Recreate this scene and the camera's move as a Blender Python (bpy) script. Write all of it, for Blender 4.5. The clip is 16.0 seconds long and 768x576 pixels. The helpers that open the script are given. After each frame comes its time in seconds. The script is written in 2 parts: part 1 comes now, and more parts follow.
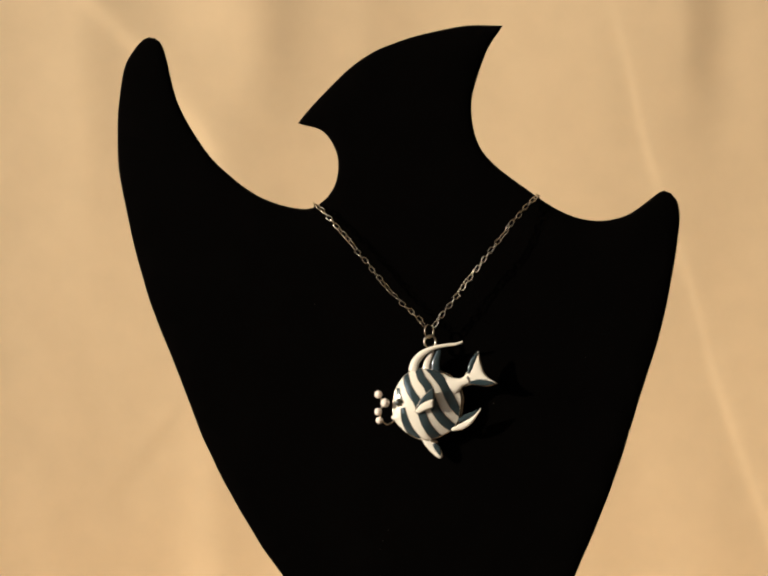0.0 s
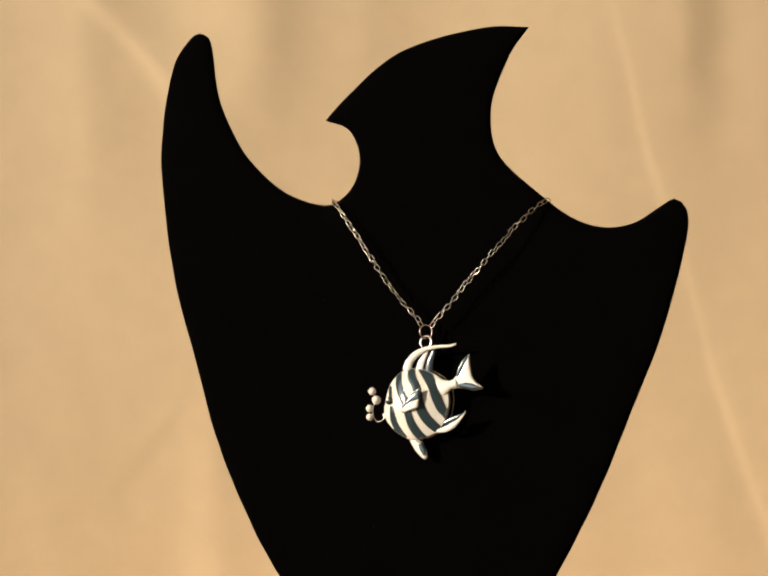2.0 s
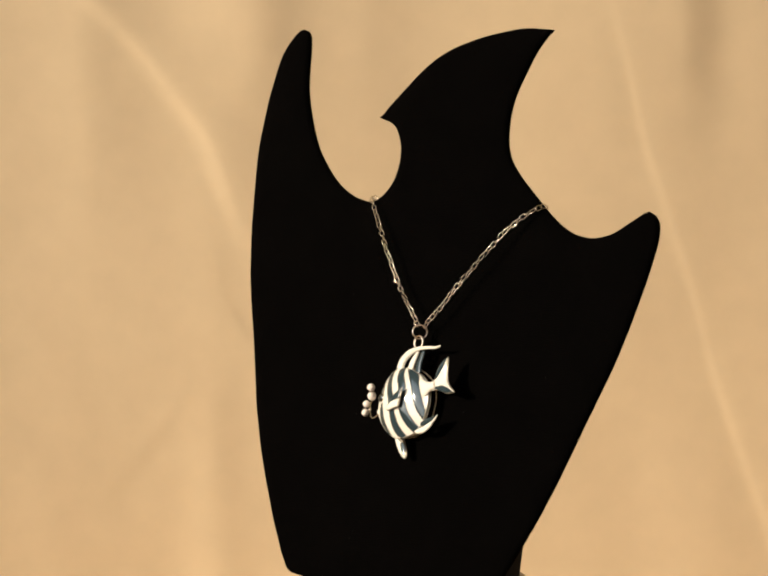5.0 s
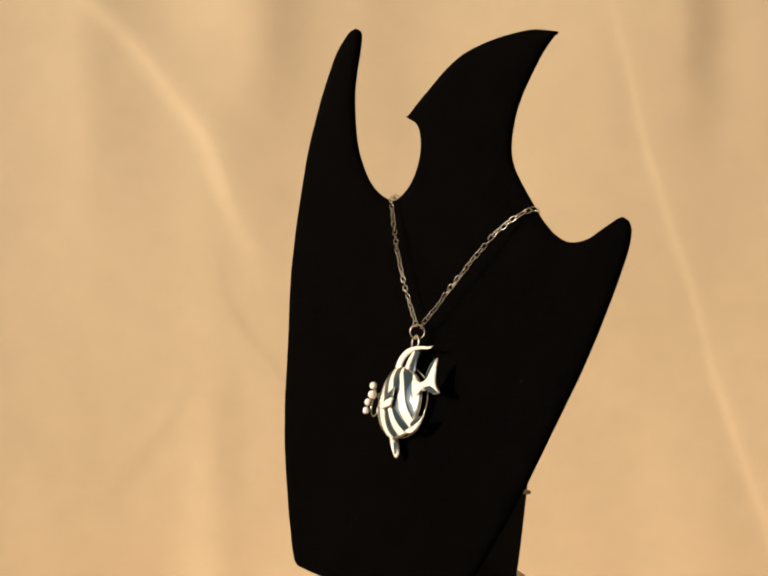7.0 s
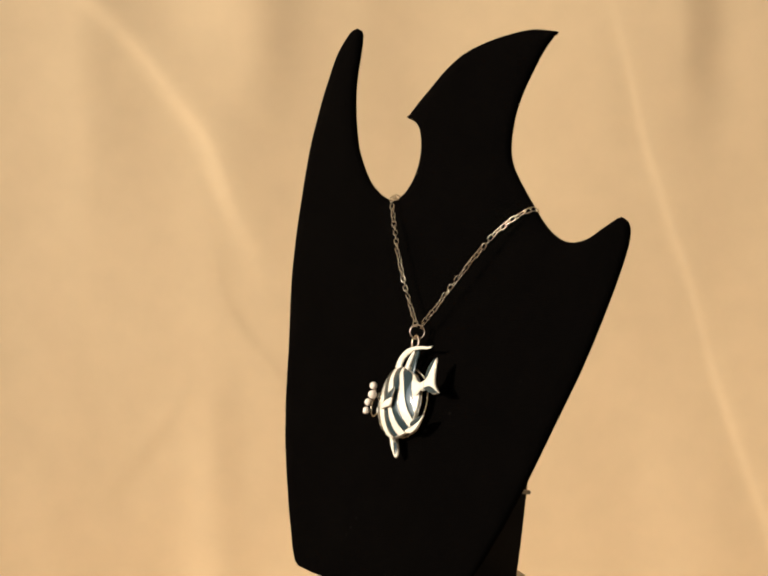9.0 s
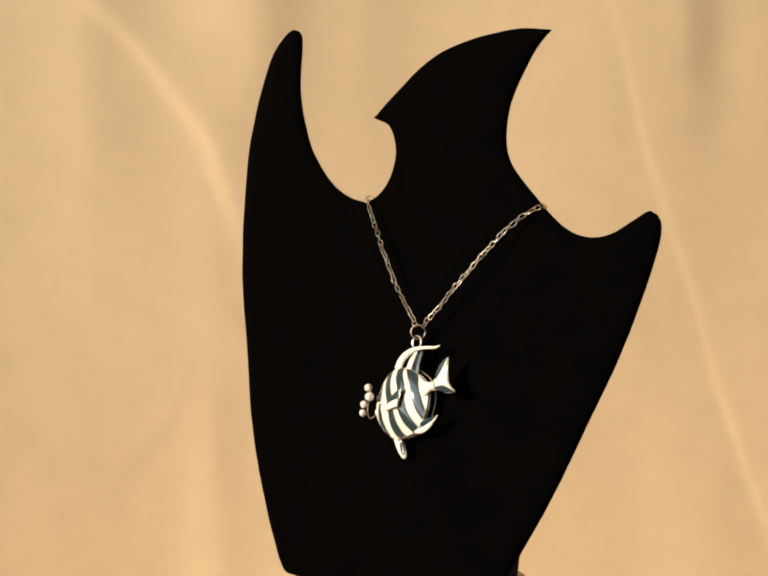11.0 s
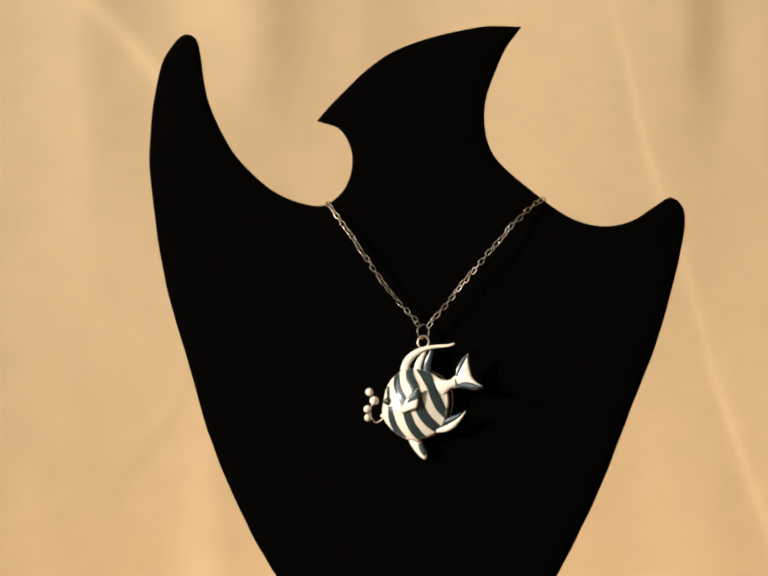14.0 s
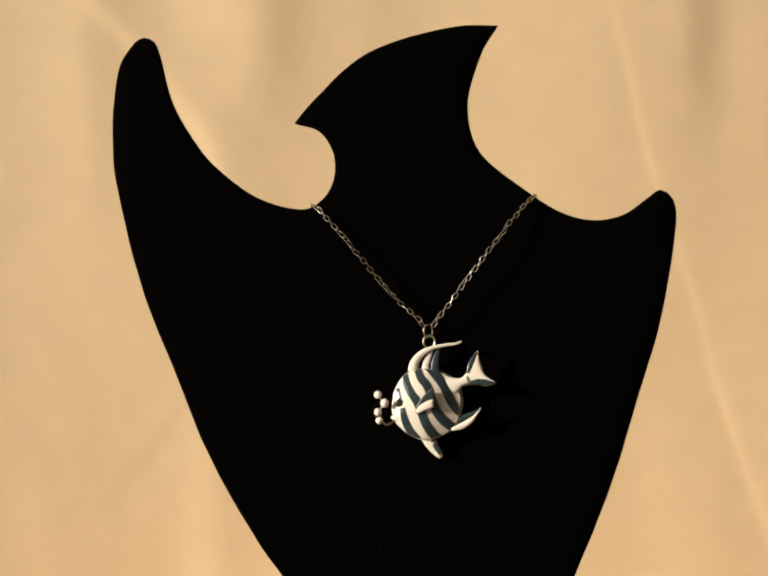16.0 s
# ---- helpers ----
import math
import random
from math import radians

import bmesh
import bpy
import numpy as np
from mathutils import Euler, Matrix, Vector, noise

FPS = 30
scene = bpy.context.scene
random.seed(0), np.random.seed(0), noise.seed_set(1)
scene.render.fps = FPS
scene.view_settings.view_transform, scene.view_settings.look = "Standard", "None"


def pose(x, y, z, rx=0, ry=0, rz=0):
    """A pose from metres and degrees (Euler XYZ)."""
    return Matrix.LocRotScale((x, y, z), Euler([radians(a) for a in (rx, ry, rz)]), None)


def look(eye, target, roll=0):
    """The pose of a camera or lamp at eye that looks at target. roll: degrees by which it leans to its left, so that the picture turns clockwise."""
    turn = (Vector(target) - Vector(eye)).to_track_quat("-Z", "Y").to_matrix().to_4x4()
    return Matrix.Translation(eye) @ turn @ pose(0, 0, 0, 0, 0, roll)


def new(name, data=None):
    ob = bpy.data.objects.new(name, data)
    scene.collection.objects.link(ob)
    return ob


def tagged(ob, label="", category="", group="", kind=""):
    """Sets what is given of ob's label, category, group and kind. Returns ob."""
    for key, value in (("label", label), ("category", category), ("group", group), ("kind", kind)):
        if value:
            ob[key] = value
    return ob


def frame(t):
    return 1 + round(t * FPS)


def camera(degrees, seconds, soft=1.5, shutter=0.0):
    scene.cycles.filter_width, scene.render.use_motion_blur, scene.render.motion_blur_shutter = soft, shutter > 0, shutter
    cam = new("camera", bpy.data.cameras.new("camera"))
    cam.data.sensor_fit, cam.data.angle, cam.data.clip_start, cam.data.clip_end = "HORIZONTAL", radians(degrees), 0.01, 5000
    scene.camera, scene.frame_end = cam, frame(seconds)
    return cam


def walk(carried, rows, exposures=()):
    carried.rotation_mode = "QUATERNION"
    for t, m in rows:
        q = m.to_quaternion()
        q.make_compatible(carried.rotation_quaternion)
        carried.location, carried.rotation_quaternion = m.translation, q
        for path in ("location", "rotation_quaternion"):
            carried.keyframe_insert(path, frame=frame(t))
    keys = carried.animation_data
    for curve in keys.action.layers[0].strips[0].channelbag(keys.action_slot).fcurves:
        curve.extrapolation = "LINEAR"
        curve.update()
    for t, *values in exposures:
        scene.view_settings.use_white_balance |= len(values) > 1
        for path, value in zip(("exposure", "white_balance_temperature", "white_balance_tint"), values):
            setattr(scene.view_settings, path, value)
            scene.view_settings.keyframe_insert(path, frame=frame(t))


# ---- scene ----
from mathutils.geometry import delaunay_2d_cdt

cam = camera(17.27, 16.0, soft=2.1)
EYE = pose(-0.0145, -1.0, 1.024, 90 - 8.716, 0, 0) @ pose(0, 0, 0, 0, 0, -0.163)
walk(cam, [(0.0, EYE), (16.0, EYE)], exposures=[(0.0, 0.05), (0.7, 0.03), (4.2, 0.03), (6.5, 0.06), (8.0, 0.12), (16.0, 0.12)])

# ---- light: low warm sun through one window of a closed room ----
world = bpy.data.worlds.new("sky")
scene.world = world
world.use_nodes = True
wn = world.node_tree.nodes
SUN_WAY = Vector((0.88, 0.39, -0.34)).normalized()
sky = wn.new("ShaderNodeTexSky")
sky.sky_type, sky.sun_disc = "NISHITA", False
sky.sun_elevation = math.asin(-SUN_WAY.z)
sky.sun_rotation = math.atan2(-SUN_WAY.x, -SUN_WAY.y)
world.node_tree.links.new(sky.outputs[0], wn["Background"].inputs[0])
wn["Background"].inputs[1].default_value = 0.08
sun = new("sun", bpy.data.lights.new("sun", "SUN"))
sun.data.energy, sun.data.angle, sun.data.color = 5.0, radians(1.2), (1.0, 0.87, 0.68)
sun.matrix_world = look(-3 * SUN_WAY, (0, 0, 0))
window_light = new("window_light", bpy.data.lights.new("window_light", "AREA"))
window_light.data.shape, window_light.data.size, window_light.data.size_y = "RECTANGLE", 1.6, 1.3
window_light.data.energy, window_light.data.color = 12.0, (0.80, 0.90, 1.0)
window_light.matrix_world = look((-1.58, -0.95, 1.70), (0.0, -0.6, 1.35))


# ---- materials ----
def material(name, base, rough=0.6, metal=0.0, spec=0.5, coat=0.0):
    m = bpy.data.materials.new(name)
    m.use_nodes = True
    b = m.node_tree.nodes["Principled BSDF"]
    b.inputs["Base Color"].default_value = (*base, 1)
    b.inputs["Roughness"].default_value = rough
    b.inputs["Metallic"].default_value = metal
    b.inputs["Specular IOR Level"].default_value = spec
    b.inputs["Coat Weight"].default_value = coat
    return m, m.node_tree.nodes, m.node_tree.links, b


def vary(nodes, links, b, base, amount, scale, scale2, bump=0.0, bump_scale=500.0, stretch=(1, 1, 1)):
    """Base colour varied by two noises and a fine relief, in object space."""
    tc = nodes.new("ShaderNodeTexCoord")
    mp = nodes.new("ShaderNodeMapping")
    mp.inputs["Scale"].default_value = stretch
    links.new(tc.outputs["Object"], mp.inputs[0])
    n1, n2 = nodes.new("ShaderNodeTexNoise"), nodes.new("ShaderNodeTexNoise")
    n1.inputs["Scale"].default_value, n2.inputs["Scale"].default_value = scale, scale2
    add = nodes.new("ShaderNodeMath")
    add.operation = "ADD"
    for i, n in enumerate((n1, n2)):
        n.inputs["Detail"].default_value = 4
        links.new(mp.outputs[0], n.inputs["Vector"])
        links.new(n.outputs[0], add.inputs[i])
    ramp = nodes.new("ShaderNodeMapRange")
    ramp.inputs[1].default_value, ramp.inputs[2].default_value = 0.6, 1.4
    ramp.inputs[3].default_value, ramp.inputs[4].default_value = 1 - amount, 1 + amount
    links.new(add.outputs[0], ramp.inputs[0])
    mul = nodes.new("ShaderNodeVectorMath")
    mul.operation = "SCALE"
    mul.inputs[0].default_value = base
    links.new(ramp.outputs[0], mul.inputs["Scale"])
    links.new(mul.outputs[0], b.inputs["Base Color"])
    if bump:
        n3, bp = nodes.new("ShaderNodeTexNoise"), nodes.new("ShaderNodeBump")
        n3.inputs["Scale"].default_value = bump_scale
        bp.inputs["Strength"].default_value, bp.inputs["Distance"].default_value = bump, 0.001
        links.new(mp.outputs[0], n3.inputs["Vector"])
        links.new(n3.outputs[0], bp.inputs["Height"])
        links.new(bp.outputs[0], b.inputs["Normal"])


def simple(name, base, rough, metal=0.0, spec=0.5, coat=0.0, amount=0.06, scale=40, scale2=400, bump=0.0, bump_scale=500, stretch=(1, 1, 1)):
    m, nodes, links, b = material(name, base, rough, metal, spec, coat)
    vary(nodes, links, b, base, amount, scale, scale2, bump, bump_scale, stretch)
    return m


CLOTH = simple("cream_cloth", (0.690, 0.525, 0.338), 0.85, spec=0.15, amount=0.05, scale=5, scale2=60, bump=0.03, bump_scale=1500)
VELVET = simple("black_velvet", (0.0009, 0.0007, 0.0006), 1.0, spec=0.02, amount=0.4, scale=60, scale2=900, bump=0.4, bump_scale=1800)
pile = VELVET.node_tree.nodes["Principled BSDF"]
pile.inputs["Sheen Weight"].default_value, pile.inputs["Sheen Roughness"].default_value = 0.008, 0.35
pile.inputs["Sheen Tint"].default_value = (1.0, 0.55, 0.45, 1)
GOLD = simple("pale_gold", (0.68, 0.585, 0.45), 0.20, metal=1.0, amount=0.12, scale=300, scale2=2000)
# old dark metal; the black it mirrors is put into its colour too
AGED = simple("aged_gold", (0.30, 0.25, 0.19), 0.32, metal=1.0, amount=0.2, scale=300, scale2=2000)
CREAM = simple("cream_enamel", (0.78, 0.725, 0.625), 0.12, coat=0.5, amount=0.03, scale=150, scale2=900)
BLUE = simple("slate_blue_enamel", (0.025, 0.041, 0.047), 0.12, coat=0.6, amount=0.12, scale=200, scale2=1200)
PEARL = simple("pearl", (0.80, 0.70, 0.62), 0.15, coat=0.4, amount=0.04, scale=300, scale2=1500)
GEM = simple("dark_gem", (0.020, 0.020, 0.014), 0.06, coat=1.0, amount=0.1)
STEEL = simple("dark_steel", (0.22, 0.20, 0.17), 0.35, metal=1.0)
CARD = simple("black_card", (0.004, 0.003, 0.0025), 0.7, spec=0.2, amount=0.3)
LINT = simple("lint", (0.05, 0.045, 0.04), 0.9)
IVORY = simple("ivory_plastic", (0.60, 0.48, 0.36), 0.5, amount=0.04, scale=20, scale2=200)
PLASTER = simple("plaster", (0.62, 0.55, 0.45), 0.9, spec=0.2, amount=0.06, scale=2, scale2=30, bump=0.1, bump_scale=120)
WOOD = simple("wood", (0.22, 0.13, 0.07), 0.5, amount=0.25, scale=6, scale2=60, stretch=(0.15, 1, 1))


# ---- mesh helpers ----
def part(name, bm, mat, parent=None, label="", smooth=True):
    me = bpy.data.meshes.new(name)
    bm.normal_update()
    bm.to_mesh(me)
    bm.free()
    me.materials.append(mat)
    for p in me.polygons:
        p.use_smooth = smooth
    ob = new(name, me)
    ob.parent = parent
    if label:
        tagged(ob, label)
    return ob


def box(bm, x0, x1, y0, y1, z0, z1):
    m = Matrix.Translation(((x0 + x1) / 2, (y0 + y1) / 2, (z0 + z1) / 2)) @ Matrix.Diagonal((x1 - x0, y1 - y0, z1 - z0, 1))
    bmesh.ops.create_cube(bm, size=1, matrix=m)
    return bm


def spline(points, step, closed=False, corners=()):
    """Centripetal-like smooth curve through 2D or 3D points; corners stay sharp."""
    pts = [Vector(p) for p in points]
    n = len(pts)
    out = []
    for i in range(n if closed else n - 1):
        p1, p2 = pts[i], pts[(i + 1) % n]
        p0 = pts[i - 1] if (closed or i > 0) and i not in corners else p1 * 2 - p2
        p3 = pts[(i + 2) % n] if (closed or i + 2 < n) and (i + 1) % n not in corners else p2 * 2 - p1
        d = (p2 - p1).length
        m1 = (p2 - p0) * (d / max((p2 - p1).length + (p1 - p0).length, 1e-9))
        m2 = (p3 - p1) * (d / max((p3 - p2).length + (p2 - p1).length, 1e-9))
        k = max(2, int(d / step))
        for j in range(k):
            t = j / k
            out.append((2 * t ** 3 - 3 * t ** 2 + 1) * p1 + (t ** 3 - 2 * t ** 2 + t) * m1 + (3 * t ** 2 - 2 * t ** 3) * p2 + (t ** 3 - t ** 2) * m2)
    if not closed:
        out.append(pts[-1])
    return out


def bridge(bm, a, b, closed=True):
    n = len(a)
    for i in range(n if closed else n - 1):
        j = (i + 1) % n
        bm.faces.new((a[i], a[j], b[j], b[i]))


def tube(bm, path, radius, sides=6, closed=False):
    """A round wire along a 3D path."""
    rings = []
    n = len(path)
    for i, p in enumerate(path):
        a, b = path[i - 1] if closed or i else p, path[(i + 1) % n] if closed or i < n - 1 else p
        d = (b - a).normalized()
        side = d.cross(Vector((0.123, 0.9, 0.41))).normalized()
        up = side.cross(d)
        r = radius(i / max(1, n - 1)) if callable(radius) else radius
        rings.append([bm.verts.new(p + r * (math.cos(2 * math.pi * k / sides) * side + math.sin(2 * math.pi * k / sides) * up)) for k in range(sides)])
    for i in range(n if closed else n - 1):
        bridge(bm, rings[i], rings[(i + 1) % n])
    if not closed:
        bm.faces.new(rings[0][::-1])
        bm.faces.new(rings[-1])
    bmesh.ops.recalc_face_normals(bm, faces=bm.faces)
    return bm


# ---- the room, closed all round ----
TOP = 0.75          # height of the cloth-covered table top
X0, X1, Y0, Y1, H = -1.6, 2.0, -2.6, 0.62, 2.5
def room():
    floor = tagged(part("floor", box(bmesh.new(), X0 - 0.2, X1 + 0.2, Y0 - 0.2, Y1 + 0.2, -0.1, 0), WOOD, smooth=False), "brown wooden floor of the room", "floor", kind="structure")
    tagged(part("ceiling", box(bmesh.new(), X0 - 0.2, X1 + 0.2, Y0 - 0.2, Y1 + 0.2, H, H + 0.1), PLASTER, smooth=False), "plain cream plaster ceiling", "ceiling", kind="structure")
    tagged(part("wall_north", box(bmesh.new(), X0 - 0.2, X1 + 0.2, Y1, Y1 + 0.2, 0, H), PLASTER, smooth=False), "plain cream plaster wall behind the backdrop", "wall", kind="structure")
    tagged(part("wall_south", box(bmesh.new(), X0 - 0.2, X1 + 0.2, Y0 - 0.2, Y0, 0, H), PLASTER, smooth=False), "plain cream plaster wall", "wall", kind="structure")
    tagged(part("wall_east", box(bmesh.new(), X1, X1 + 0.2, Y0, Y1, 0, H), PLASTER, smooth=False), "plain cream plaster wall", "wall", kind="structure")
    w = bmesh.new()
    box(w, X0 - 0.2, X0, Y0, -1.75, 0, H)
    box(w, X0 - 0.2, X0, -0.15, Y1, 0, H)
    box(w, X0 - 0.2, X0, -1.75, -0.15, 0, 1.05)
    box(w, X0 - 0.2, X0, -1.75, -0.15, 2.35, H)
    tagged(part("wall_west", w, PLASTER, smooth=False), "plain cream plaster wall with a window opening", "wall", kind="structure")


room()


LOW = 0.56          # height of the table under the turntable


def table():
    t = tagged(new("table"), "wooden table covered by the draped cream cloth", "table")
    t.location = (0.1, -0.02, 0)
    part("tabletop", box(bmesh.new(), -0.75, 0.75, -0.38, 0.36, LOW - 0.034, LOW - 0.004), WOOD, t, smooth=False)
    for sx in (-0.68, 0.68):
        for sy in (-0.31, 0.30):
            part("leg", box(bmesh.new(), sx - 0.025, sx + 0.025, sy - 0.025, sy + 0.025, 0, LOW - 0.034), WOOD, t, smooth=False)
    return t


table()


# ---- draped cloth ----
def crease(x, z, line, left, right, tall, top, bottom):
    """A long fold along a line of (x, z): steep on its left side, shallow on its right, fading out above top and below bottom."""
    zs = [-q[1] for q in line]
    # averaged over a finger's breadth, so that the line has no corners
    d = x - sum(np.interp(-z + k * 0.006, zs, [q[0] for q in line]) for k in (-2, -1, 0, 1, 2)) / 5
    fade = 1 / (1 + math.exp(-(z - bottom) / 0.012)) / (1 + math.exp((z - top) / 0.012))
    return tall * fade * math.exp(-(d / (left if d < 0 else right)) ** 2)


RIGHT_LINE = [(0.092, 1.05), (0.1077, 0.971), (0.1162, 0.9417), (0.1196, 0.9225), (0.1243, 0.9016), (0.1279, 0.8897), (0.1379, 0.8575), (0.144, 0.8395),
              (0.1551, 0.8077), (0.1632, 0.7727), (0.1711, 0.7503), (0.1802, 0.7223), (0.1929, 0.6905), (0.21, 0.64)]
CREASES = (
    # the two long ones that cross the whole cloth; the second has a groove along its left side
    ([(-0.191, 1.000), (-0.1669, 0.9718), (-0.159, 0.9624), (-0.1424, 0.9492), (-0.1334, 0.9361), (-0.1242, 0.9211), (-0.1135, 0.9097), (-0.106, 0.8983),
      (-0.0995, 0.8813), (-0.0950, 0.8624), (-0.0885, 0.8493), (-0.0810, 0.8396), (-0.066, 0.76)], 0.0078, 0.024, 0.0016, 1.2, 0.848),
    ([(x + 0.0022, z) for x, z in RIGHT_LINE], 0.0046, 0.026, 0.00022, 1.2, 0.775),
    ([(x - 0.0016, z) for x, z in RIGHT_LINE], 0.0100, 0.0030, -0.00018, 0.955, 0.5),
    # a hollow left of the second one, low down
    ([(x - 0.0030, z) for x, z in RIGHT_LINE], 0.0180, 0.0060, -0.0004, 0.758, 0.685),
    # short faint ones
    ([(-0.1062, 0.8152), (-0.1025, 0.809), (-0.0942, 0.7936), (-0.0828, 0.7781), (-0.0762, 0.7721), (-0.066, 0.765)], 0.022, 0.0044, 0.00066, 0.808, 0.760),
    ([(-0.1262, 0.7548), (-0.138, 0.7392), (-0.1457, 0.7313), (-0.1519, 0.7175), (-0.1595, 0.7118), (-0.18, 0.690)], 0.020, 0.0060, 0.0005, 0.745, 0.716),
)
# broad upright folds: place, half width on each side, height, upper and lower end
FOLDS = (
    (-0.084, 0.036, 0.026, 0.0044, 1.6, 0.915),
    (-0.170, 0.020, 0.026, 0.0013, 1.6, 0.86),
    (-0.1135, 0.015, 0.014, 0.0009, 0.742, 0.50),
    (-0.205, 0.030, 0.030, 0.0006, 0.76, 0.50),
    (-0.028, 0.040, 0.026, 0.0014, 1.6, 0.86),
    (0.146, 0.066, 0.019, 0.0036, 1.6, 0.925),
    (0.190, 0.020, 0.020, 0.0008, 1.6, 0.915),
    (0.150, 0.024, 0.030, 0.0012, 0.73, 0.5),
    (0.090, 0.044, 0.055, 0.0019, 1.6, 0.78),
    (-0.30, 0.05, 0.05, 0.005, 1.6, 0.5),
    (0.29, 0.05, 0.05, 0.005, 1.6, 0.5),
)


def smooth_step(a, b, v):
    k = min(1.0, max(0.0, (v - a) / (b - a)))
    return k * k * (3 - 2 * k)


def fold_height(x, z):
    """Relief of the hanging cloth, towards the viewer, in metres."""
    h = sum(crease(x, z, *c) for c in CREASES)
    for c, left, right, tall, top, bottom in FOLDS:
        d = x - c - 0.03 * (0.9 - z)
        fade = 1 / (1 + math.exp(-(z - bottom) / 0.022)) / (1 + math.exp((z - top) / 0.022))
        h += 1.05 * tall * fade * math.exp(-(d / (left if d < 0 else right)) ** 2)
    # towards its foot the cloth hangs back, more so on its left, a slope added to shade it
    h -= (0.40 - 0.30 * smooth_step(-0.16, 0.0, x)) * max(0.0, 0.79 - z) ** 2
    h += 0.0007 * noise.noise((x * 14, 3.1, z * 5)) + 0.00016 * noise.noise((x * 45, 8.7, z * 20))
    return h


def backdrop():
    bm = bmesh.new()
    yb, r, prof = 0.36, 0.07, []
    for k in range(6):
        prof.append((-0.10 + k * (yb - r + 0.10) / 6, LOW, 0.0))
    for k in range(13):
        a = k / 12 * math.pi / 2
        prof.append((yb - r + r * math.sin(a), LOW + r - r * math.cos(a), a))
    z = LOW + r
    while z < 1.9:
        z += 0.0035 if z < 1.01 else 0.03
        prof.append((yb, z, math.pi / 2))
    xs = [-0.75, -0.6, -0.45, -0.36, -0.30, -0.26] + [-0.24 + 0.0012 * k for k in range(385)] + [0.23, 0.25, 0.28, 0.32, 0.4, 0.55, 0.72, 0.85]
    rows = []
    for y, z, a in prof:
        row = []
        for x in xs:
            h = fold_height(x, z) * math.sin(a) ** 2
            row.append(bm.verts.new((x, y - h * math.sin(a), z + h * math.cos(a))))
        rows.append(row)
    for a, b in zip(rows, rows[1:]):
        bridge(bm, a, b, closed=False)
    ob = part("backdrop", bm, CLOTH)
    tagged(ob, "cream cloth backdrop with soft creases, draped over the table", "backdrop", kind="structure")


backdrop()


# ---- the turntable that the bust stands on ----
def lathe(bm, profile, sides=96):
    rings = [[bm.verts.new((r * math.cos(2 * math.pi * k / sides), r * math.sin(2 * math.pi * k / sides), z)) for k in range(sides)] for r, z in profile]
    for a, b in zip(rings, rings[1:]):
        bridge(bm, a, b)
    bm.faces.new(rings[0])
    bm.faces.new(rings[-1])
    bmesh.ops.recalc_face_normals(bm, faces=bm.faces)
    return bm


def turntable():
    t = tagged(new("turntable"), "round cream turntable under the velvet display bust", "turntable")
    t.location = (0, 0, LOW)
    h = TOP - LOW
    part("base", lathe(bmesh.new(), [(0.070, 0), (0.070, 0.006), (0.064, 0.010), (0.03, 0.02), (0.026, h - 0.03), (0.034, h - 0.016)]), IVORY, t, "cream round base", smooth=False)
    p = part("platter", lathe(bmesh.new(), [(0.043, h - 0.014), (0.0452, h - 0.012), (0.0455, h - 0.003), (0.0448, h - 0.0008), (0.0435, h)]), IVORY, t, "cream round platter", smooth=False)
    return t, p


TURNTABLE, PLATTER = turntable()


# ---- the display bust: a bent, leaning velvet board with an easel leg ----
# where the board is bent out of its even curve: place, half widths, depth
BULGES = ((-0.115, 0.173, 0.03, 0.05, 0.0011), (0.030, 0.214, 0.012, 0.014, 0.0004), (-0.026, 0.206, 0.016, 0.014, -0.0007), (0.021, 0.172, 0.008, 0.014, -0.0004),
          (0.082, 0.151, 0.015, 0.013, -0.0020), (0.096, 0.105, 0.014, 0.035, -0.0004), (-0.052, 0.028, 0.022, 0.034, 0.0013), (-0.092, 0.072, 0.026, 0.045, 0.0006), (-0.113, 0.210, 0.008, 0.012, 0.0003))


def board_y(x, z):
    """Depth of the board's middle surface, x across and z up from its foot."""
    q = z - 0.123
    return (0.0112 + 0.3148 * q + 0.0889 * x + 0.1586 * x * x - 0.0866 * q * q - 0.0445 * x * q
            - 1.3404 * x ** 3 + 0.7368 * x * x * q - 0.7012 * x * q * q + 0.776 * q ** 3
            + sum(d * math.exp(-((x - a) / w) ** 2 - ((z - c) / t) ** 2) for a, c, w, t, d in BULGES))


# outline of the board in millimetres, clockwise from the foot
HORN = [(-42, 0), (-47, 3), (-53, 9), (-68, 29), (-85, 57), (-98, 85), (-112, 115), (-121, 142), (-126.5, 163), (-128.5, 184), (-126.7, 204.5), (-121, 215), (-117, 217.3), (-112.5, 215.5), (-109.5, 209), (-103, 190), (-92, 173)]
NECK = [(-79, 161), (-66, 153), (-48, 149), (-39, 155), (-36, 163), (-37, 172), (-43, 180), (-53, 183), (-43, 195), (-26, 210), (-6, 218), (14, 222), (29, 222)]
SHOULDER = [(22.5, 211), (17.5, 193), (19, 179), (26, 168), (45, 154), (58, 147), (71, 144.7), (81, 147), (90, 153), (96, 156.7), (101, 153), (102.5, 144), (100, 124), (95, 99), (87, 73), (78, 44), (67, 16), (61, 3), (57, 0)]


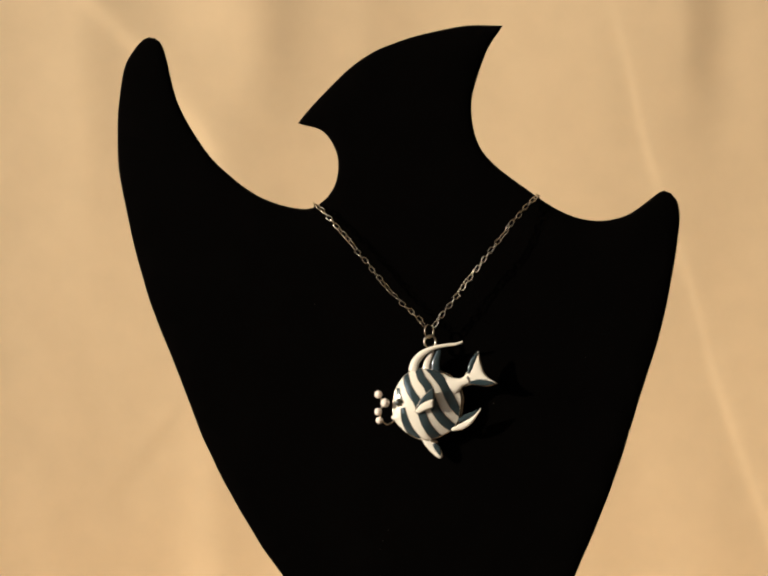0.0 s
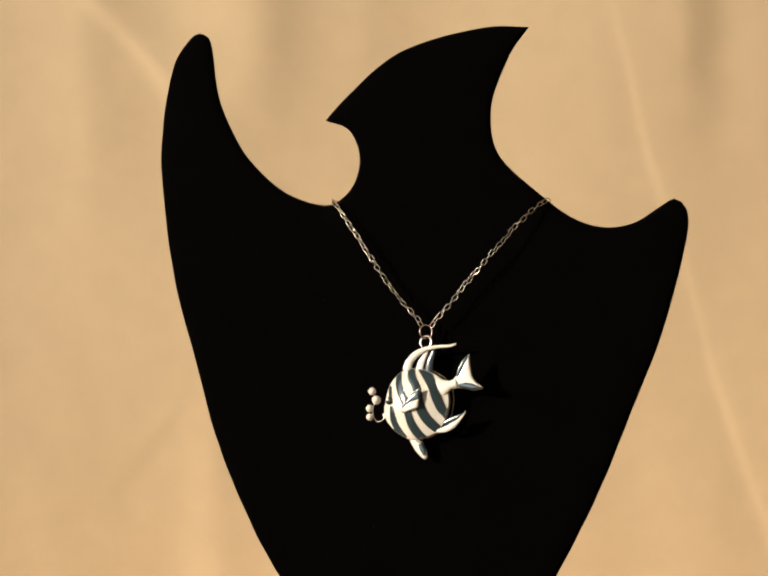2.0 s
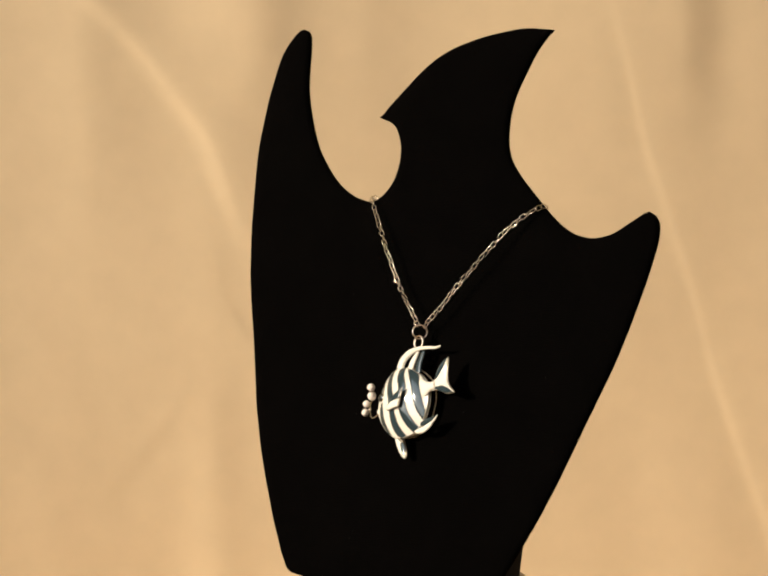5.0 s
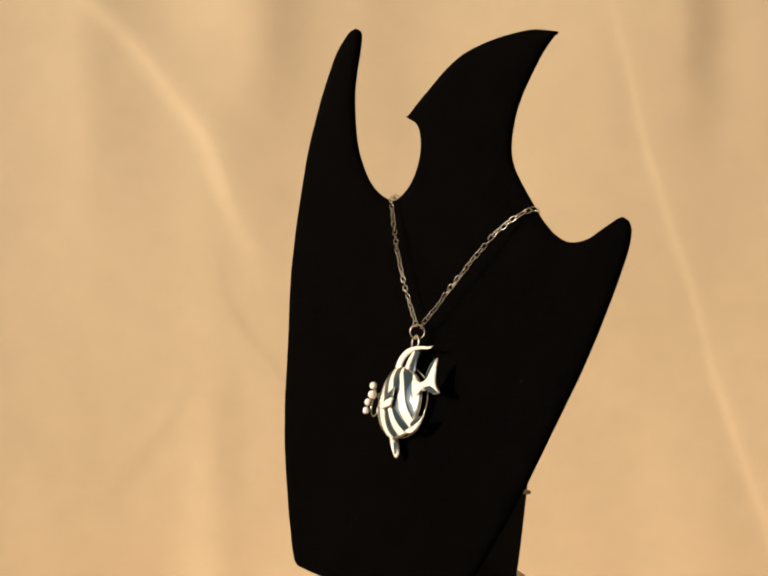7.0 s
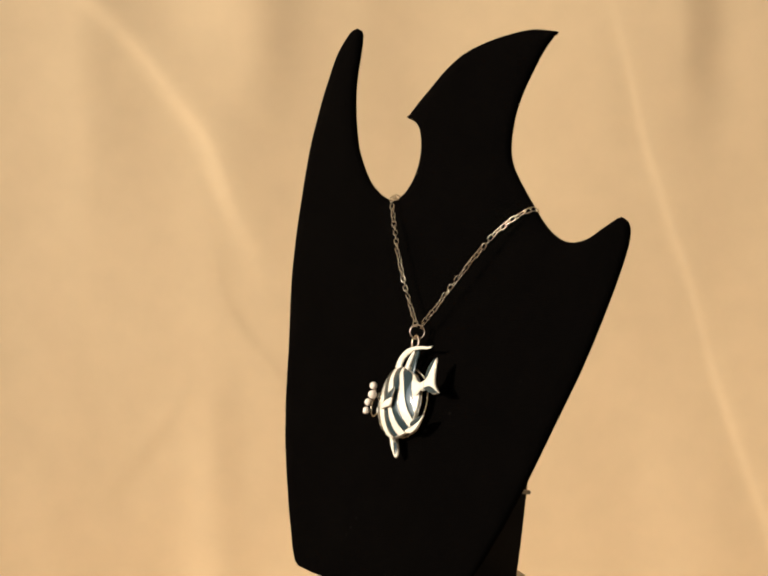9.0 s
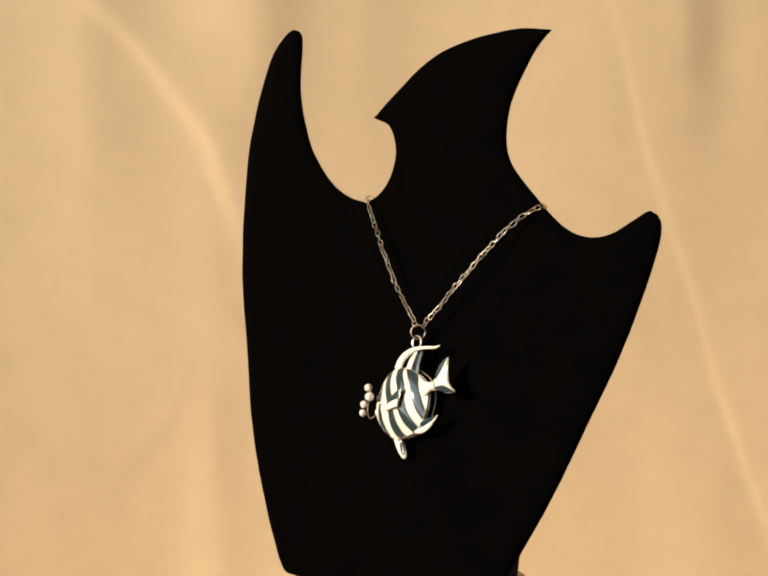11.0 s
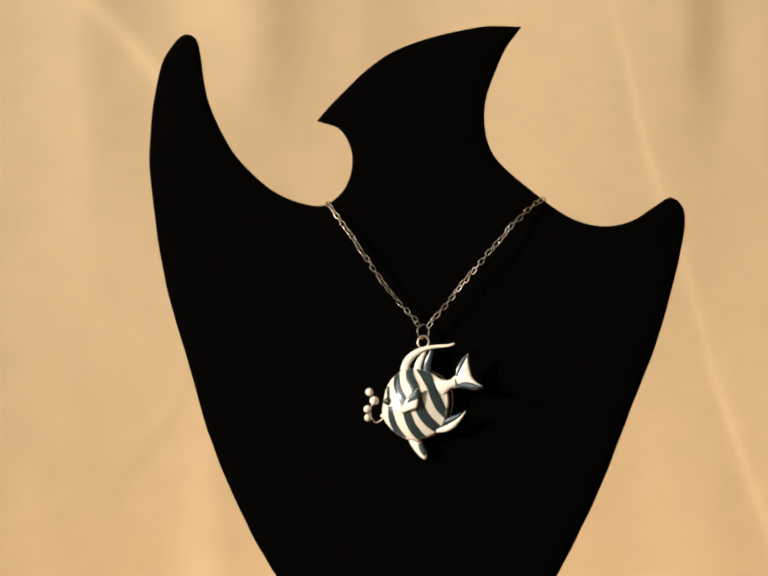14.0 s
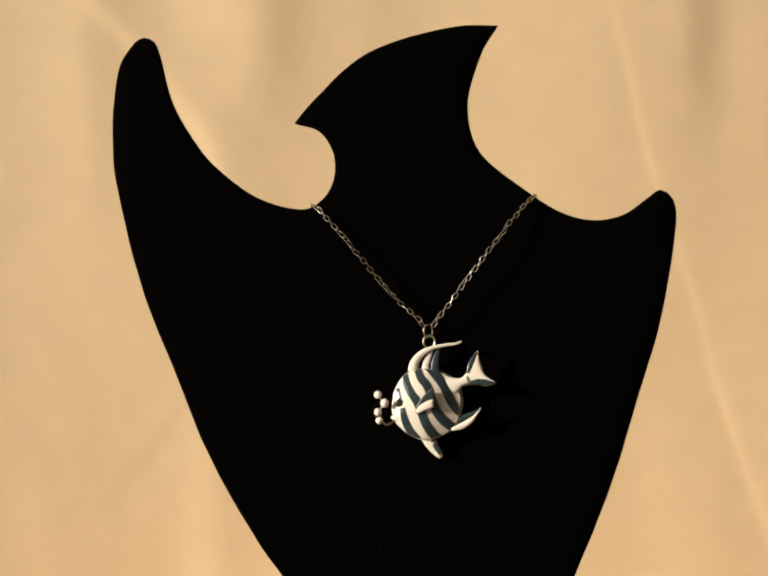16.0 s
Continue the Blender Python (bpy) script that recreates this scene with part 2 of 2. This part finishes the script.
def bust():
    b = tagged(new("display_bust"), "black velvet necklace bust with pointed shoulders on a round turntable", "display bust")
    pts = [(x / 1000, z / 1000) for x, z in HORN + NECK + SHOULDER]
    sharp = (len(HORN) + 7, len(HORN) + 12)
    line = spline(pts, 0.0022, True, sharp)
    n = len(line)
    inward = []
    for i, p in enumerate(line):
        d = (line[(i + 1) % n] - line[i - 1]).normalized()
        inward.append(Vector((d.y, -d.x)))
    # the velvet is pulled unevenly round the edge
    line = [p + k * 0.00035 * noise.noise((p.x * 70, 5.0, p.y * 70)) for p, k in zip(line, inward)]
    bm = bmesh.new()
    layers = []
    for inset, dy in ((0.0020, 0.0022), (0.0006, 0.0014), (0.0, 0.0), (0.0005, -0.0012), (0.0016, -0.0019)):
        layers.append([bm.verts.new((p.x + k.x * inset, board_y(p.x, p.y) + dy, p.y + k.y * inset)) for p, k in zip(line, inward)])
    for a, c in zip(layers, layers[1:]):
        bridge(bm, a, c)
    from_2d = [Vector((v.co.x, v.co.z)) for v in layers[-1]]
    inside = [Vector((x * 0.006, z * 0.006)) for x in range(-22, 18) for z in range(1, 37)]

    def within(q):
        hit = False
        for a, c in zip(from_2d, from_2d[1:] + from_2d[:1]):
            if (a.y > q.y) != (c.y > q.y) and q.x < a.x + (q.y - a.y) * (c.x - a.x) / (c.y - a.y):
                hit = not hit
        return hit and min((a - q).length for a in from_2d) > 0.0025
    inside = [q for q in inside if within(q)]
    co, _, faces = delaunay_2d_cdt(from_2d + inside, [(i, (i + 1) % n) for i in range(n)], [], 1, 1e-7)[:3]
    for layer, dy in ((layers[-1], -0.0021), (layers[0], 0.0022)):
        vs = list(layer) + [bm.verts.new((q.x, board_y(q.x, q.y) + dy, q.y)) for q in co[n:]]
        for f in faces:
            try:
                bm.faces.new([vs[i] for i in f])
            except ValueError:
                pass
    bmesh.ops.recalc_face_normals(bm, faces=bm.faces)
    part("board", bm, VELVET, b, "black velvet padded board")
    # easel flap of black card, folded out square to the board's back
    leg = bmesh.new()
    side = [(board_y(0.03, 0.0) + 0.0026, 0.0), (0.0256, 0.0), (0.0282, 0.016), (0.0320, 0.046), (0.0330, 0.075), (0.0260, 0.125)]
    side += [(board_y(0.03, z) + 0.0026, z) for z in (0.128, 0.096, 0.064, 0.032)]
    a = [leg.verts.new((0.0285, y, z)) for y, z in side]
    c = [leg.verts.new((0.0310, y, z)) for y, z in side]
    bridge(leg, a, c)
    leg.faces.new(a)
    leg.faces.new(c[::-1])
    bmesh.ops.recalc_face_normals(leg, faces=leg.faces)
    part("easel_flap", leg, CARD, b, "black card easel flap folded out behind", smooth=False)
    pin = bmesh.new()
    tube(pin, [Vector((0.0318, 0.022, 0.0405)), Vector((0.0318, 0.0318, 0.0385))], 0.0009, 8)
    part("wire_pin", pin, STEEL, b, "thin dark metal pin through the flap")
    # a few specks of lint caught in the pile
    rng = random.Random(7)
    for x, z in ((-0.043, 0.112), (0.066, 0.092), (-0.026, 0.066), (-0.012, 0.022), (-0.010, 0.026), (-0.013, 0.019), (0.030, 0.074)):
        sp = bmesh.new()
        tube(sp, [Vector((x + rng.uniform(-3e-4, 3e-4), board_y(x, z) - 0.0023, z + rng.uniform(-3e-4, 3e-4))), Vector((x, board_y(x, z) - 0.0027, z + 1e-4))], 0.00012, 5)
        part("lint", sp, LINT, b, "tiny pale speck of lint")
    b.location = (0, 0, TOP + 0.001)
    return b



BUST = bust()

# ---- the necklace ----
def necklace():
    nk = tagged(new("necklace"), "gold chain necklace with striped enamel fish pendant and small pearls", "necklace")
    nk.location = (0, 0, TOP + 0.001)
    # chain
    bm = bmesh.new()
    oval = [Vector((0.00086 * math.sin(a), 0, 0.00084 * math.cos(a) + (0.00054 if math.cos(a) > 0 else -0.00054))) for a in [2 * math.pi * (k + 0.5) / 14 for k in range(14)]]
    tube(bm, oval, 0.00020, 6, closed=True)
    me = bpy.data.meshes.new("chain_link")
    bm.to_mesh(me)
    bm.free()
    me.materials.append(GOLD)
    for p in me.polygons:
        p.use_smooth = True
    left = [(-0.0435, 0.0200, 0.1475), (-0.0450, 0.0165, 0.1505), (-0.0430, 0.0122, 0.1506), (-0.034, 0.0077, 0.142), (-0.0238, 0.0036, 0.1313), (-0.0115, 0.0002, 0.1176), (0.0030, -0.0034, 0.1045)]
    right = [(0.0430, 0.0285, 0.1490), (0.0453, 0.0250, 0.1545), (0.0438, 0.0208, 0.1532), (0.0384, 0.0150, 0.1480), (0.0293, 0.0084, 0.1363), (0.0206, 0.0044, 0.1252), (0.0078, -0.0022, 0.1076), (0.0052, -0.0032, 0.1045)]
    # behind the board the chain hangs from notch to notch
    behind = [(-0.0435, 0.0200, 0.1475)] + [(x, board_y(x, z) + 0.0036, z) for x, z in ((-0.036, 0.136), (-0.020, 0.120), (0.0, 0.113), (0.020, 0.120), (0.036, 0.137))] + [(0.0430, 0.0285, 0.1490)]
    paths = (left, right, behind)
    rng = random.Random(4)
    for path in paths:
        line = spline(path, 0.0002)
        acc, k, need = 0.0, 0, 0.0008
        for a, c in zip(line, line[1:]):
            acc += (c - a).length
            if acc >= need:
                need += 0.00232
                d = (c - a).normalized()
                flat = (Vector((0, -1, 0)) - d * d.dot(Vector((0, -1, 0)))).normalized()
                m = Matrix((flat.cross(d), flat, d)).transposed().to_4x4()
                ob = new("chain_link", me)
                ob.parent = nk
                side = m.col[0].to_3d() * rng.uniform(-0.00030, 0.00030)
                ob.matrix_local = Matrix.Translation(c + side) @ m @ Matrix.Rotation(radians(rng.uniform(-13, 13)), 4, "Y") @ Matrix.Rotation(radians((14 if k % 2 else -74) + 24 * math.sin(0.6 * k) + rng.uniform(-14, 14)), 4, "Z")
                k += 1
    # pendant, in its own leaning plane
    U, W = Vector((1, 0.03, 0)).normalized(), Vector((0, 0.28, 1)).normalized()
    N = U.cross(W).normalized()
    W = N.cross(U)
    m = Matrix((U, -N, W)).transposed().to_4x4()
    m.translation = Vector((0.0042, -0.0044, 0.0992))
    S = 0.000196

    def c(x, y):
        """Drawing units of the pendant to metres in its plane."""
        return Vector(((x / 2.91 - 137) * S, (45 - y / 2.91) * S))

    outline = spline([c(*p) for p in ((272, 322), (230, 364), (199, 425), (186, 500), (183, 560), (196, 610), (250, 669), (306, 704), (367, 725), (430, 718), (490, 692), (548, 652), (578, 590), (588, 529), (589, 465), (566, 398), (520, 346), (465, 318), (400, 300), (330, 300))], 0.0004, True)
    centre = c(385, 515)
    outline = [centre + (o - centre) * 0.985 for o in outline]
    high, EDGE = 0.0039, 0.0012

    def swell(q, ang):
        """Height of the body at the share q of the way to its outline: a cushion that slopes more evenly towards the tail."""
        tail = max(0.0, math.cos(ang))
        return EDGE + high * (1 - q ** (2.0 - 0.5 * tail)) ** (0.75 + 0.4 * tail)

    def dome(p):
        """Height of the body at p."""
        d = p - centre
        ang = math.atan2(d.y, d.x)
        best = min(outline, key=lambda o: abs((math.atan2((o - centre).y, (o - centre).x) - ang + math.pi) % (2 * math.pi) - math.pi))
        return swell(min(1.0, d.length / (best - centre).length), ang)

    bm = bmesh.new()
    rings = []
    for q in (1.0, 0.99, 0.97, 0.94, 0.9, 0.84, 0.76, 0.66, 0.54, 0.4, 0.24, 0.1):
        rings.append([bm.verts.new((centre.x + (o.x - centre.x) * q, -swell(q, math.atan2(o.y - centre.y, o.x - centre.x)), centre.y + (o.y - centre.y) * q)) for o in outline])
    back = [bm.verts.new((o.x, 0.0006, o.y)) for o in outline]
    bridge(bm, back, rings[0])
    for a, b in zip(rings, rings[1:]):
        bridge(bm, a, b)
    bm.faces.new(rings[-1])
    bm.faces.new(back[::-1])
    bmesh.ops.recalc_face_normals(bm, faces=bm.faces)
    fish = part("pendant", bm, CREAM, nk, "cream enamel fish body with slate blue stripes")
    fish.matrix_local = m
    # gold rim round the body
    bm = bmesh.new()
    tube(bm, [Vector((o.x, 0.0004, o.y)) for o in outline], 0.00028, 6, closed=True)
    part("rim", bm, GOLD, fish, "gold cast rim")
    bm = bmesh.new()
    beads = [centre + (o - centre) * 0.985 + Vector((0.0010, 0.0006)) for o in spline(outline, 0.00025, True)]
    tube(bm, [Vector((o.x, 0.0027, o.y)) for o in beads], lambda t: 0.00038 + 0.00016 * math.sin(t * 2 * math.pi * 70), 6, closed=True)
    part("beaded_rim", bm, GOLD, fish, "beaded gold back rim")

    def kept(p):
        """p, or the nearest place on the body's edge if it lies outside."""
        d = p - centre
        ang = math.atan2(d.y, d.x)
        best = min(outline, key=lambda o: abs((math.atan2((o - centre).y, (o - centre).x) - ang + math.pi) % (2 * math.pi) - math.pi))
        return centre + d * min(1.0, 0.99 * (best - centre).length / max(d.length, 1e-9))

    def stripe(pts, widths):
        edges = ([], [])
        mid = spline([c(*p) for p in pts], 0.0005)
        bm, prev, n = bmesh.new(), None, len(mid)
        for i, p in enumerate(mid):
            d = (mid[min(i + 1, n - 1)] - mid[max(i - 1, 0)]).normalized()
            s = Vector((-d.y, d.x))
            w = np.interp(i / (n - 1), np.linspace(0, 1, len(widths)), widths) / 2.91 * S * 0.44
            row = []
            for k in range(7):
                f = k / 3 - 1
                q = kept(p + s * w * f)
                row.append(bm.verts.new((q.x, -dome(q) - 0.00012 * (1 - f ** 4) - 0.00002, q.y)))
                if abs(f) > 0.99:
                    edges[int(f > 0)].append(row[-1].co.copy())
            if prev:
                bridge(bm, prev, row, closed=False)
            prev = row
        bmesh.ops.recalc_face_normals(bm, faces=bm.faces)
        for f in bm.faces:
            if f.normal.y > 0:
                f.normal_flip()
        part("stripe", bm, BLUE, fish, "slate blue enamel stripe")
        for edge in edges:
            wire = bmesh.new()
            tube(wire, edge, 0.00015, 5)
            part("metal_line", wire, AGED, fish, "thin dark gold line between enamel fields")

    stripe([(259, 317), (274, 398), (302, 455), (333, 502), (360, 568), (386, 633), (426, 688), (466, 718)], (30, 46, 52, 54, 54, 56, 58, 50))
    stripe([(331, 290), (355, 357), (394, 412), (414, 474), (446, 554), (490, 610), (558, 660)], (44, 56, 56, 58, 62, 62, 54))
    stripe([(401, 284), (447, 341), (487, 398), (515, 456), (547, 516), (588, 570)], (70, 66, 62, 62, 60, 40))
    stripe([(246, 536), (262, 610), (294, 672), (340, 722)], (30, 46, 48, 44))
    stripe([(217, 417), (221, 447), (231, 486)], (18, 28, 26))

    def fin(name, mat, pts, widths, y0, y1, thick=0.0011, parent=fish, label=""):
        """A tapering blade along a line, lens-shaped across; y0, y1: height in front of the plane at its ends."""
        mid = spline([c(*p) for p in pts], 0.0005)
        n = len(mid)
        bm, rows = bmesh.new(), []
        for i, p in enumerate(mid):
            t = i / (n - 1)
            d = (mid[min(i + 1, n - 1)] - mid[max(i - 1, 0)]).normalized()
            s = Vector((-d.y, d.x))
            w = np.interp(t, np.linspace(0, 1, len(widths)), widths) / 2.91 * S / 2
            y = -(y0 + (y1 - y0) * t)
            row = []
            for k in range(12):
                a = 2 * math.pi * k / 12
                q = p + s * w * math.cos(a)
                row.append(bm.verts.new((q.x, y + min(thick / 2, w * 0.8) * math.sin(a), q.y)))
            rows.append(row)
        for a, b in zip(rows, rows[1:]):
            bridge(bm, a, b)
        bm.faces.new(rows[0][::-1])
        bm.faces.new(rows[-1])
        bmesh.ops.recalc_face_normals(bm, faces=bm.faces)
        return part(name, bm, mat, parent, label)

    fin("dorsal_fin", CREAM, [(304, 318), (316, 264), (356, 214), (422, 178), (500, 160), (560, 152), (597, 138)], (58, 50, 40, 28, 20, 18, 12), 0.0012, 0.0010, 0.0018, label="cream curved dorsal fin")
    fin("fin_ray", CREAM, [(378, 312), (388, 260), (418, 192)], (46, 40, 20), 0.0004, 0.0004)
    fin("fin_ray", BLUE, [(438, 322), (438, 262), (458, 184)], (56, 46, 26), 0.0000, 0.0002, label="slate blue fin ray")
    def plate(name, mat, pts, sharp, y, thick, label, bulge=0.0005, bend=0.0):
        """A flat cast plate with a rounded front edge; bend: how far its far side comes forward, by x."""
        line = spline([c(*p) for p in pts], 0.0004, True, sharp)
        n, mid = len(line), sum(line, Vector((0, 0))) / len(line)
        x0 = min(p.x for p in line)
        bm, rings = bmesh.new(), []
        for scale, dy in ((0.94, thick / 2), (1.0, thick / 4), (1.0, -thick / 4), (0.95, -thick / 2), (0.8, -thick / 2 - bulge * 0.6), (0.5, -thick / 2 - bulge)):
            row = []
            for p in line:
                q = mid + (p - mid) * scale
                row.append(bm.verts.new((q.x, dy - y - bend * (q.x - x0), q.y)))
            rings.append(row)
        for a, b in zip(rings, rings[1:]):
            bridge(bm, a, b)
        bm.faces.new(rings[0])
        bm.faces.new(rings[-1])
        bmesh.ops.recalc_face_normals(bm, faces=bm.faces)
        ob = part(name, bm, mat, fish, label)
        edge = bmesh.new()
        tube(edge, [Vector((p.x, -y - bend * (p.x - x0), p.y)) for p in line], 0.00022, 5, closed=True)
        part("metal_edge", edge, AGED, fish, "thin dark gold edge")
        return ob

    fin("tail_stem", CREAM, [(500, 410), (545, 400), (590, 382), (632, 366)], (150, 104, 52, 52), 0.0012, 0.0018, 0.0022, label="cream tail stem")
    plate("tail_fin", CREAM, [(602, 354), (625, 325), (645, 268), (668, 218), (690, 195), (703, 262), (733, 338), (802, 386), (745, 402), (690, 396), (640, 394), (608, 402)],
          (4, 7), 0.0012, 0.0011, "cream forked tail fin", 0.0004, 0.06)
    fin("tail_edge", BLUE, [(630, 330), (647, 278), (667, 234), (685, 204)], (10, 30, 28, 8), 0.0022, 0.0024, 0.0006, label="slate blue tail edge")
    fin("tail_edge", BLUE, [(640, 384), (690, 380), (742, 384), (792, 386)], (12, 38, 34, 6), 0.0022, 0.0030, 0.0006, label="slate blue tail edge")
    fin("anal_fin", CREAM, [(536, 660), (598, 640), (654, 602), (690, 560), (707, 533)], (20, 38, 36, 18, 5), 0.0012, 0.0026, 0.0012, label="cream curved fin")
    fin("fin_edge", BLUE, [(575, 610), (620, 588), (660, 566), (692, 542)], (24, 40, 26, 5), 0.0016, 0.0026, 0.0008, label="slate blue fin edge")
    plate("belly_fin", CREAM, [(360, 714), (390, 766), (430, 807), (466, 829), (481, 818), (474, 782), (455, 750), (425, 712), (392, 702)], (), -0.0002, 0.0011, "cream hooked belly fin", 0.0003)
    fin("fin_edge", BLUE, [(432, 742), (452, 772), (468, 808)], (24, 36, 12), 0.0007, 0.0007, 0.0006, label="slate blue fin tip")
    fin("fin_base", AGED, [(410, 722), (434, 729), (454, 735)], (16, 22, 14), 0.0009, 0.0009, 0.0010, label="dark gold fin base")
    plate("pectoral_fin", BLUE, [(328, 542), (348, 501), (382, 458), (428, 421), (432, 484), (385, 500)], (0, 3, 4), 0.0056, 0.0009, "slate blue pectoral fin", 0.0002, 0.10)
    plate("pectoral_fin", CREAM, [(320, 559), (351, 521), (385, 502), (430, 485), (428, 534), (382, 553), (337, 570)], (0, 3, 4), 0.0056, 0.0012, "cream pectoral fin edge", 0.0003, 0.08)

    def ball(name, mat, p, r, y, sy=1.0, label="", parent=fish):
        bm = bmesh.new()
        q = c(*p)
        bmesh.ops.create_uvsphere(bm, u_segments=20, v_segments=12, radius=r / 2.91 * S, matrix=Matrix.Translation((q.x, -y, q.y)) @ Matrix.Diagonal((1, sy, 1, 1)))
        return part(name, bm, mat, parent, label)

    for p, r, y in (((101, 457), 24, 0.0019), ((142, 508), 27, 0.0032), ((101, 560), 23, 0.0026), ((110, 611), 22, 0.0030)):
        ball("pearl", PEARL, p, r, y, label="small white pearl")
    e = c(228, 506)
    ey = dome(e)
    ball("eye", GEM, (228, 506), 25, ey + 0.0001, 0.5, "dark faceted eye")
    bm = bmesh.new()
    tube(bm, [Vector((e.x + 0.0016 * math.cos(a), -dome(e + Vector((0.0016 * math.cos(a), 0.0016 * math.sin(a)))) - 0.0001, e.y + 0.0016 * math.sin(a))) for a in [2 * math.pi * k / 18 for k in range(18)]], 0.00018, 6, closed=True)
    part("eye_ring", bm, GOLD, fish, "thin metal eye ring")
    bm = bmesh.new()
    wire = [c(*p) for p in ((101, 457), (129, 507), (111, 557), (122, 606), (152, 634), (184, 620), (207, 590))]
    tube(bm, spline([Vector((q.x, -0.0010 if i < 4 else -0.0012, q.y)) for i, q in enumerate(wire)], 0.0005), 0.0004, 6)
    part("pearl_wire", bm, GOLD, fish, "gold wire holding the pearls")
    fin("mouth", CREAM, [(262, 576), (214, 588), (177, 592)], (116, 62, 12), 0.0022, 0.0008, 0.0022, label="cream pointed snout")
    # bail and jump ring
    bm = bmesh.new()
    q = c(402, 140)
    tube(bm, [Vector((q.x + 0.0023 * math.cos(a), -0.0002, q.y + 0.0025 * math.sin(a))) for a in [2 * math.pi * k / 24 for k in range(24)]], 0.00055, 8, closed=True)
    part("bail", bm, GOLD, fish, "gold bail loop")
    bm = bmesh.new()
    q = c(396, 78)
    tube(bm, [Vector((q.x + 0.0017 * math.cos(a), 0.0024 * math.cos(a) - 0.0003, q.y + 0.0028 * math.sin(a))) for a in [2 * math.pi * k / 20 for k in range(20)]], 0.00036, 6, closed=True)
    part("jump_ring", bm, GOLD, fish, "gold jump ring")
    return nk, fish


NECKLACE, PENDANT = necklace()


# ---- what moves: the bust is turned about its foot and slips a little, the necklace with it, and the pendant sways ----
def motions():
    # seconds, turn in degrees, slip to the side in millimetres
    turn = [(0.0, 52.91, 0), (0.5, 48.34, 0), (1.0, 45.47, 0), (1.5, 41.61, 0), (2.0, 36.76, 0), (2.5, 32.21, 0), (3.0, 29.49, 0), (3.5, 25.24, 0),
            (4.0, 19.97, 0), (4.2, 17.57, 0), (4.7, 13.3, 0), (5.2, 10.1, 0), (5.75, 7.1, 0), (6.3, 4.26, 0), (6.5, 3.2, 0), (7.0, 0.28, 0), (7.3, 0.0, 0), (9.2, 0.0, 0),
            (9.6, 1.6, -0.1), (10.2, 6.4, -0.45), (10.8, 11.4, -0.8), (11.3, 15.6, -1.0), (11.5, 17.35, -1.05), (12.0, 23.34, -1.13), (12.5, 30.0, -1.2), (13.0, 33.53, -1.35),
            (13.5, 36.64, -1.38), (14.0, 39.6, -1.33), (14.5, 44.12, -1.15), (15.0, 47.56, -1.0), (15.5, 51.84, -0.72), (16.0, 54.55, -0.55)]
    rows = [(t, pose(d / 1000, 0, TOP + 0.001, 0, 0, a - 60)) for t, a, d in turn]
    walk(BUST, rows)
    walk(NECKLACE, rows)
    walk(PLATTER, [(t, pose(0, 0, 0, 0, 0, a - 60)) for t, a, d in turn])
    sway = [(0.0, 2.2), (0.5, 1.9), (1.0, 0.3), (1.5, -1.0), (2.0, -1.4), (2.5, -1.3), (3.0, -0.9), (4.0, -0.8), (5.2, -0.4), (6.5, -0.2), (7.4, 0.0), (9.2, 0.0),
            (11.5, 0.1), (12.0, 0.1), (12.5, -0.6), (13.5, -0.65), (14.0, -0.5), (14.5, 0.4), (15.0, 1.1), (15.5, 1.7), (16.0, 2.4)]
    rest = PENDANT.matrix_basis.copy()
    place = Matrix.Translation(rest.translation)
    walk(PENDANT, [(t, place @ pose(0, 0, 0, 0, 0, a) @ place.inverted() @ rest) for t, a in sway])


motions()
